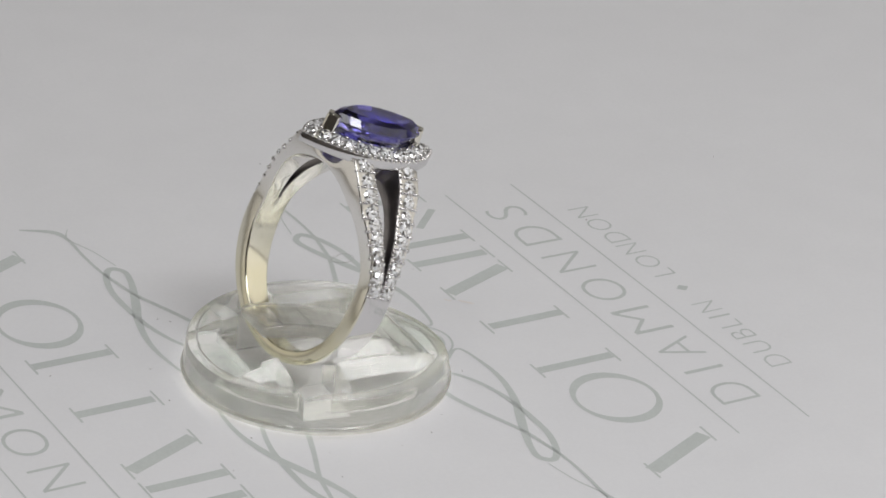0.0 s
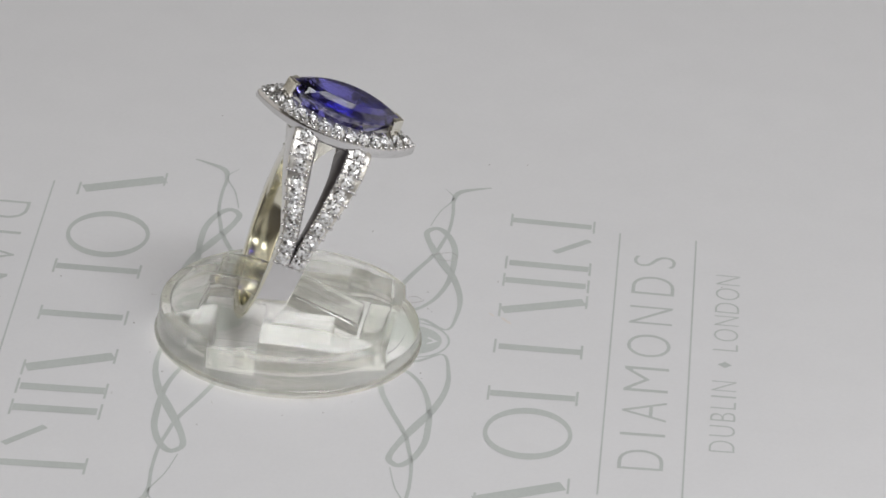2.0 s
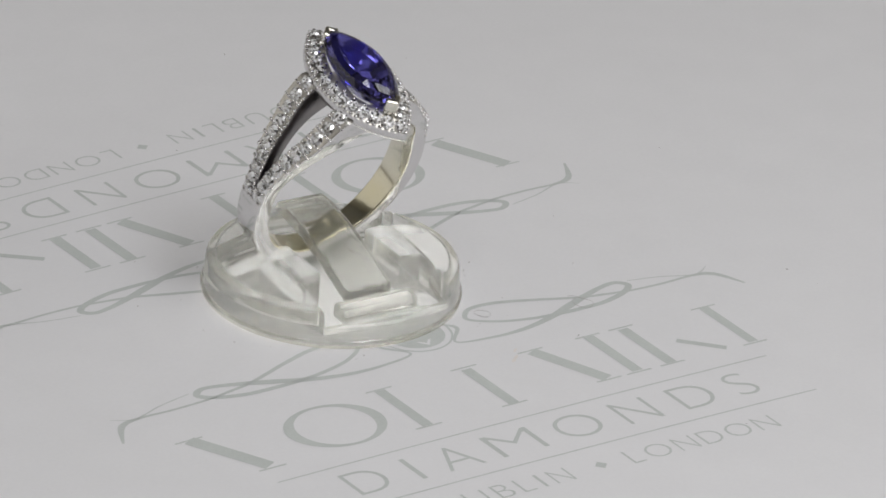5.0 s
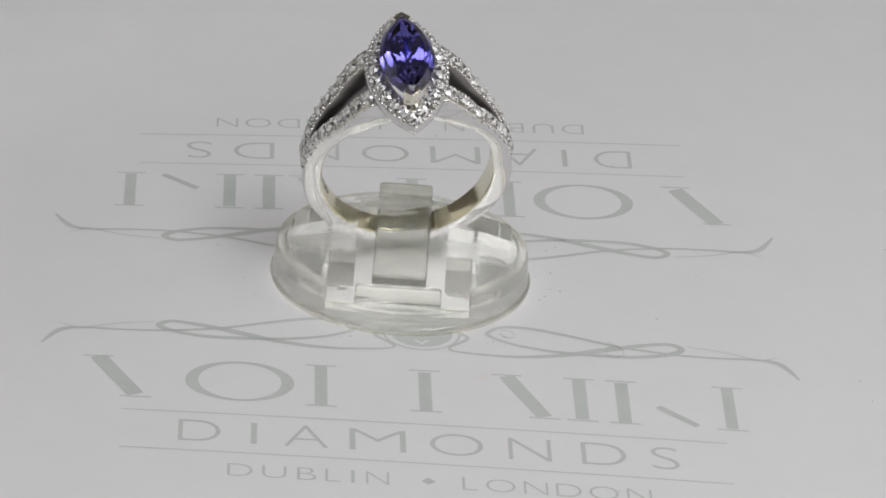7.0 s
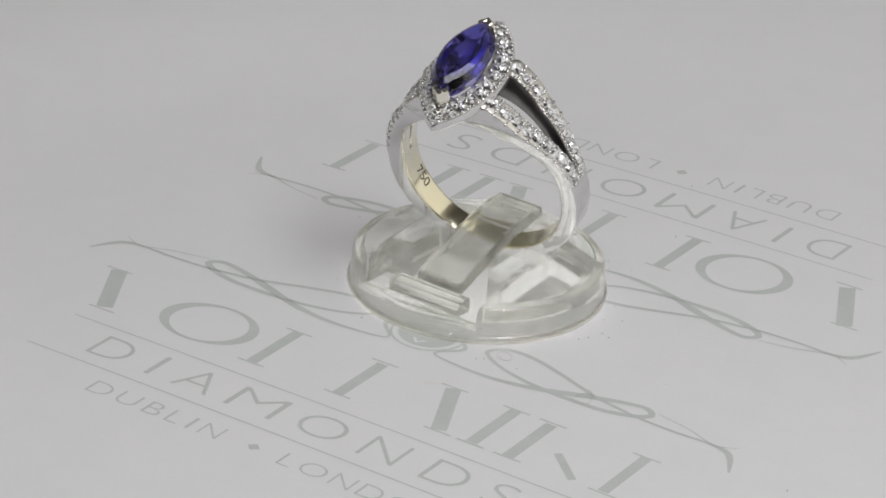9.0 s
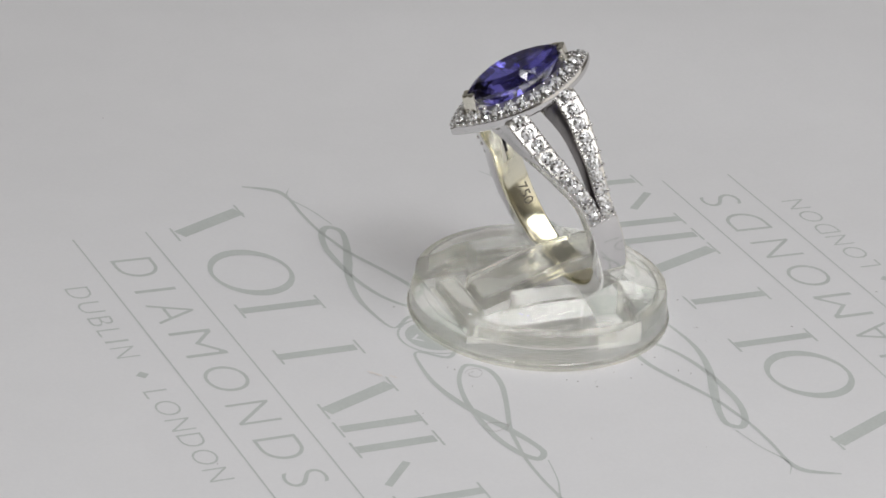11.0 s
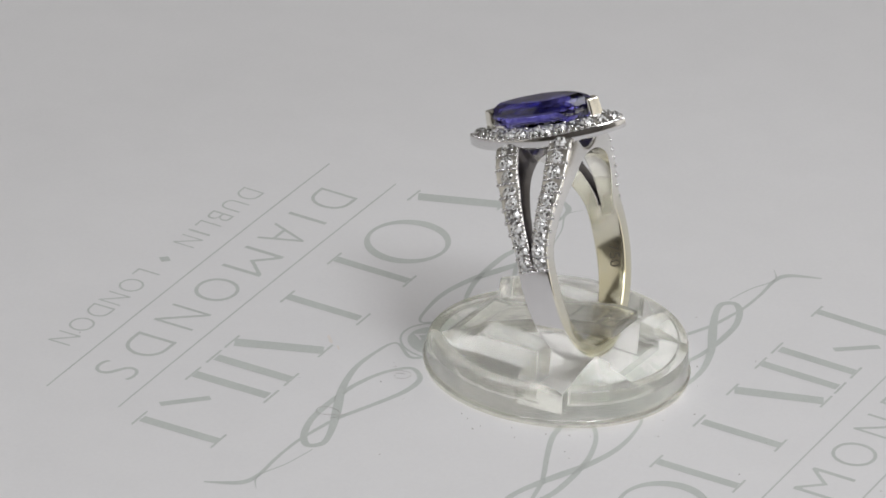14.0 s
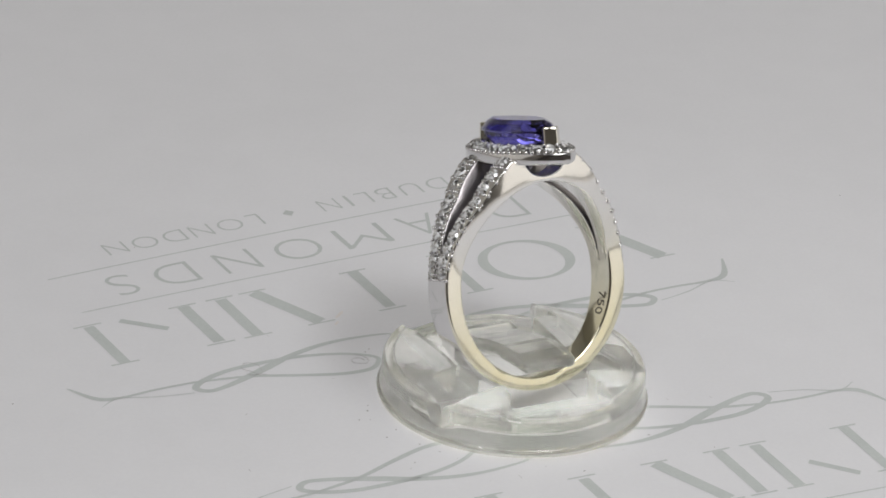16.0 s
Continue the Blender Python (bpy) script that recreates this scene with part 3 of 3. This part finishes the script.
def build_gem():
    n = 24
    def loop(kl, kw, z, shift):
        base = marquise(0.1005 * kl, 0.0465 * kw, 2 * n)
        return [(x * U, y * U, z * U) for x, y in base[shift::2]]
    bm = bmesh.new()
    loops = [loop(0.72, 0.64, 0.2750, 0), loop(0.87, 0.84, 0.2690, 1), loop(1.0, 1.0, 0.2580, 0), loop(1.0, 1.0, 0.2550, 0),
             loop(0.72, 0.66, 0.229, 1), loop(0.40, 0.30, 0.210, 0), loop(0.16, 0.04, 0.200, 1)]
    made = [[bm.verts.new(c) for c in lp] for lp in loops]
    m = len(made[0])
    shifts = [0, 1, 0, 0, 1, 0, 1]
    for (a, sa), (b, sb) in zip(zip(made, shifts), list(zip(made, shifts))[1:]):
        for i in range(m):
            j = (i + 1) % m
            if sa == sb:
                bm.faces.new((a[i], a[j], b[j], b[i]))
            elif sb > sa:
                bm.faces.new((a[i], a[j], b[i]))
                bm.faces.new((a[j], b[j], b[i]))
            else:
                bm.faces.new((a[i], a[j], b[j]))
                bm.faces.new((a[i], b[j], b[i]))
    bm.faces.new(made[0])
    bm.faces.new(made[-1])
    return part("gemstone", ring_bm(bm), BLUE_GEM, ring, "faceted violet-blue marquise stone")


build_gem()
for s in (-1, 1):
    # a folded V claw round each point of the stone
    outl, inl = [], []
    for k in range(5):
        x = 0.0175 * (1 - k / 2)
        y = 0.1075 - abs(x) * 0.85
        outl.append((x * U, s * y * U))
        inl.append((x * 0.72 * U, s * (y - 0.0075) * U))
    top_out = [(x * 0.92, y * 0.97) for x, y in outl]
    top_in = [(x * 0.66, y * 0.915) for x, y in inl]
    bm = prism_bm(outl + inl[::-1], 0.226 * U, 0.2650 * U, top_out + top_in[::-1], 0.0028 * U)
    part("claw", ring_bm(bm), WARM_GOLD, ring, "polished V-shaped white gold claw")
bm = bmesh.new()
for place, radius in BEADS:
    bmesh.ops.create_icosphere(bm, subdivisions=2, radius=radius * U, matrix=Matrix.Translation(place * U))
tagged(part("beadwork", ring_bm(bm), GOLD, ring, "tiny white gold beads between the diamonds", 80), kind="stuff")

def hallmark():
    """The stamped figures on the inside of the hoop, in a row towards its foot."""
    x = -0.021
    for ch, wd in (("7", 0.013), ("5", 0.013), ("0", 0.014)):
        curve = bpy.data.curves.new("figure", "FONT")
        curve.body = ch
        tmp = bpy.data.objects.new("figure", curve)
        scene.collection.objects.link(tmp)
        me = bpy.data.meshes.new_from_object(tmp.evaluated_get(bpy.context.evaluated_depsgraph_get()))
        bpy.data.objects.remove(tmp)
        x0, x1 = min(v.co.x for v in me.vertices), max(v.co.x for v in me.vertices)
        y0, y1 = min(v.co.y for v in me.vertices), max(v.co.y for v in me.vertices)
        for v in me.vertices:
            u = x + (v.co.x - x0) / (x1 - x0) * wd * 0.86
            phi = radians(199.4) + u / 0.147
            r = inner(phi) - 0.0006
            v.co = RING @ (Vector((r * math.cos(phi), 0.008 + ((v.co.y - y0) / (y1 - y0) - 0.5) * 0.0185, r * math.sin(phi))) * U)
        me.name = "stamped_figure"
        me.materials.clear()
        me.materials.append(ENGRAVED)
        ob = new("stamped_figure", me)
        ob.parent = ring
        x += wd


hallmark()


def dust():
    """Crumbs and specks lying on the sheet, thicker round the stand."""
    bm = bmesh.new()
    pick = random.Random(11)
    for i in range(46):
        if i < 32:
            ang, rad = pick.uniform(0, 6.283), 0.235 + abs(pick.gauss(0, 0.05))
            x, y = SX + rad * math.cos(ang), SY + rad * math.sin(ang)
        else:
            x, y = pick.uniform(-1.0, 1.0), pick.uniform(-0.9, 1.2)
            if math.hypot(x - SX, y - SY) < 0.24:
                continue
        r = pick.uniform(0.0006, 0.0015)
        m = Matrix.Translation((x * U, y * U, (sheet_z(x, y) + r * 0.4) * U)) @ Matrix.Rotation(pick.uniform(0, 3), 4, "Z") @ Matrix.Diagonal((1, pick.uniform(0.4, 1), 0.5, 1))
        bmesh.ops.create_icosphere(bm, subdivisions=1, radius=r * U, matrix=m)
    tagged(part("dust", bm, SPECK, sheet, "dark specks of dust on the paper"), kind="stuff")


def fibre(x, y, radius, turn, name_label):
    """A fine curled thread lying on the sheet."""
    curve = bpy.data.curves.new("fibre", "CURVE")
    curve.dimensions, curve.bevel_depth, curve.bevel_resolution = "3D", 0.00035 * U, 1
    line = curve.splines.new("POLY")
    line.points.add(40)
    for i, p in enumerate(line.points):
        a = turn + 7.6 * i / 40
        r = radius * (1 + 0.25 * math.sin(a * 1.5) + (0.9 * max(0.0, i - 34) / 6))
        u, v = x + r * math.cos(a), y + r * math.sin(a)
        p.co = (u * U, v * U, (sheet_z(u, v) + 0.0012 + 0.003 * (i / 40)) * U, 1)
    tmp = bpy.data.objects.new("fibre", curve)
    scene.collection.objects.link(tmp)
    me = bpy.data.meshes.new_from_object(tmp.evaluated_get(bpy.context.evaluated_depsgraph_get()))
    bpy.data.objects.remove(tmp)
    me.materials.clear()
    me.materials.append(THREAD)
    ob = new("fibre", me)
    ob.parent = sheet
    ob["label"] = name_label


def smear(x0, y0, x1, y1, width):
    """A faint rubbed mark on the sheet."""
    verts, faces = [], []
    for i in range(9):
        k = i / 8
        half = width / 2 * math.sin(math.pi * (0.08 + 0.84 * k)) * (1 + 0.3 * math.sin(9 * k))
        for side in (-1, 1):
            x, y = x0 + (x1 - x0) * k - side * half * 0.7, y0 + (y1 - y0) * k + side * half * 0.7
            verts.append((x * U, y * U, (sheet_z(x, y) + 0.0007) * U))
    faces = [(2 * i, 2 * i + 1, 2 * i + 3, 2 * i + 2) for i in range(8)]
    ob = link_mesh("smear", verts, faces, SMEAR, sheet, "faint peach rubbed mark on the paper")
    for f in ob.data.polygons:
        if f.normal.z < 0:
            f.flip()


smear(0.090, -0.138, 0.112, -0.118, 0.007)
smear(0.113, -0.106, 0.124, -0.096, 0.005)
fibre(0.322, 0.004, 0.017, 0.6, "fine grey curled thread")
fibre(0.141, 0.040, 0.012, 3.4, "fine pale curled thread")
dust()


def motions():
    rows = [(t, pose(0, 0, 0, 0, 0, turned(t))) for t in (0, 1, 2, 3, 4, 6.5, 8, 9, 10, 12.5, 14, 16)]
    for thing in (sheet, stand, ring):
        walk(thing, rows)


motions()
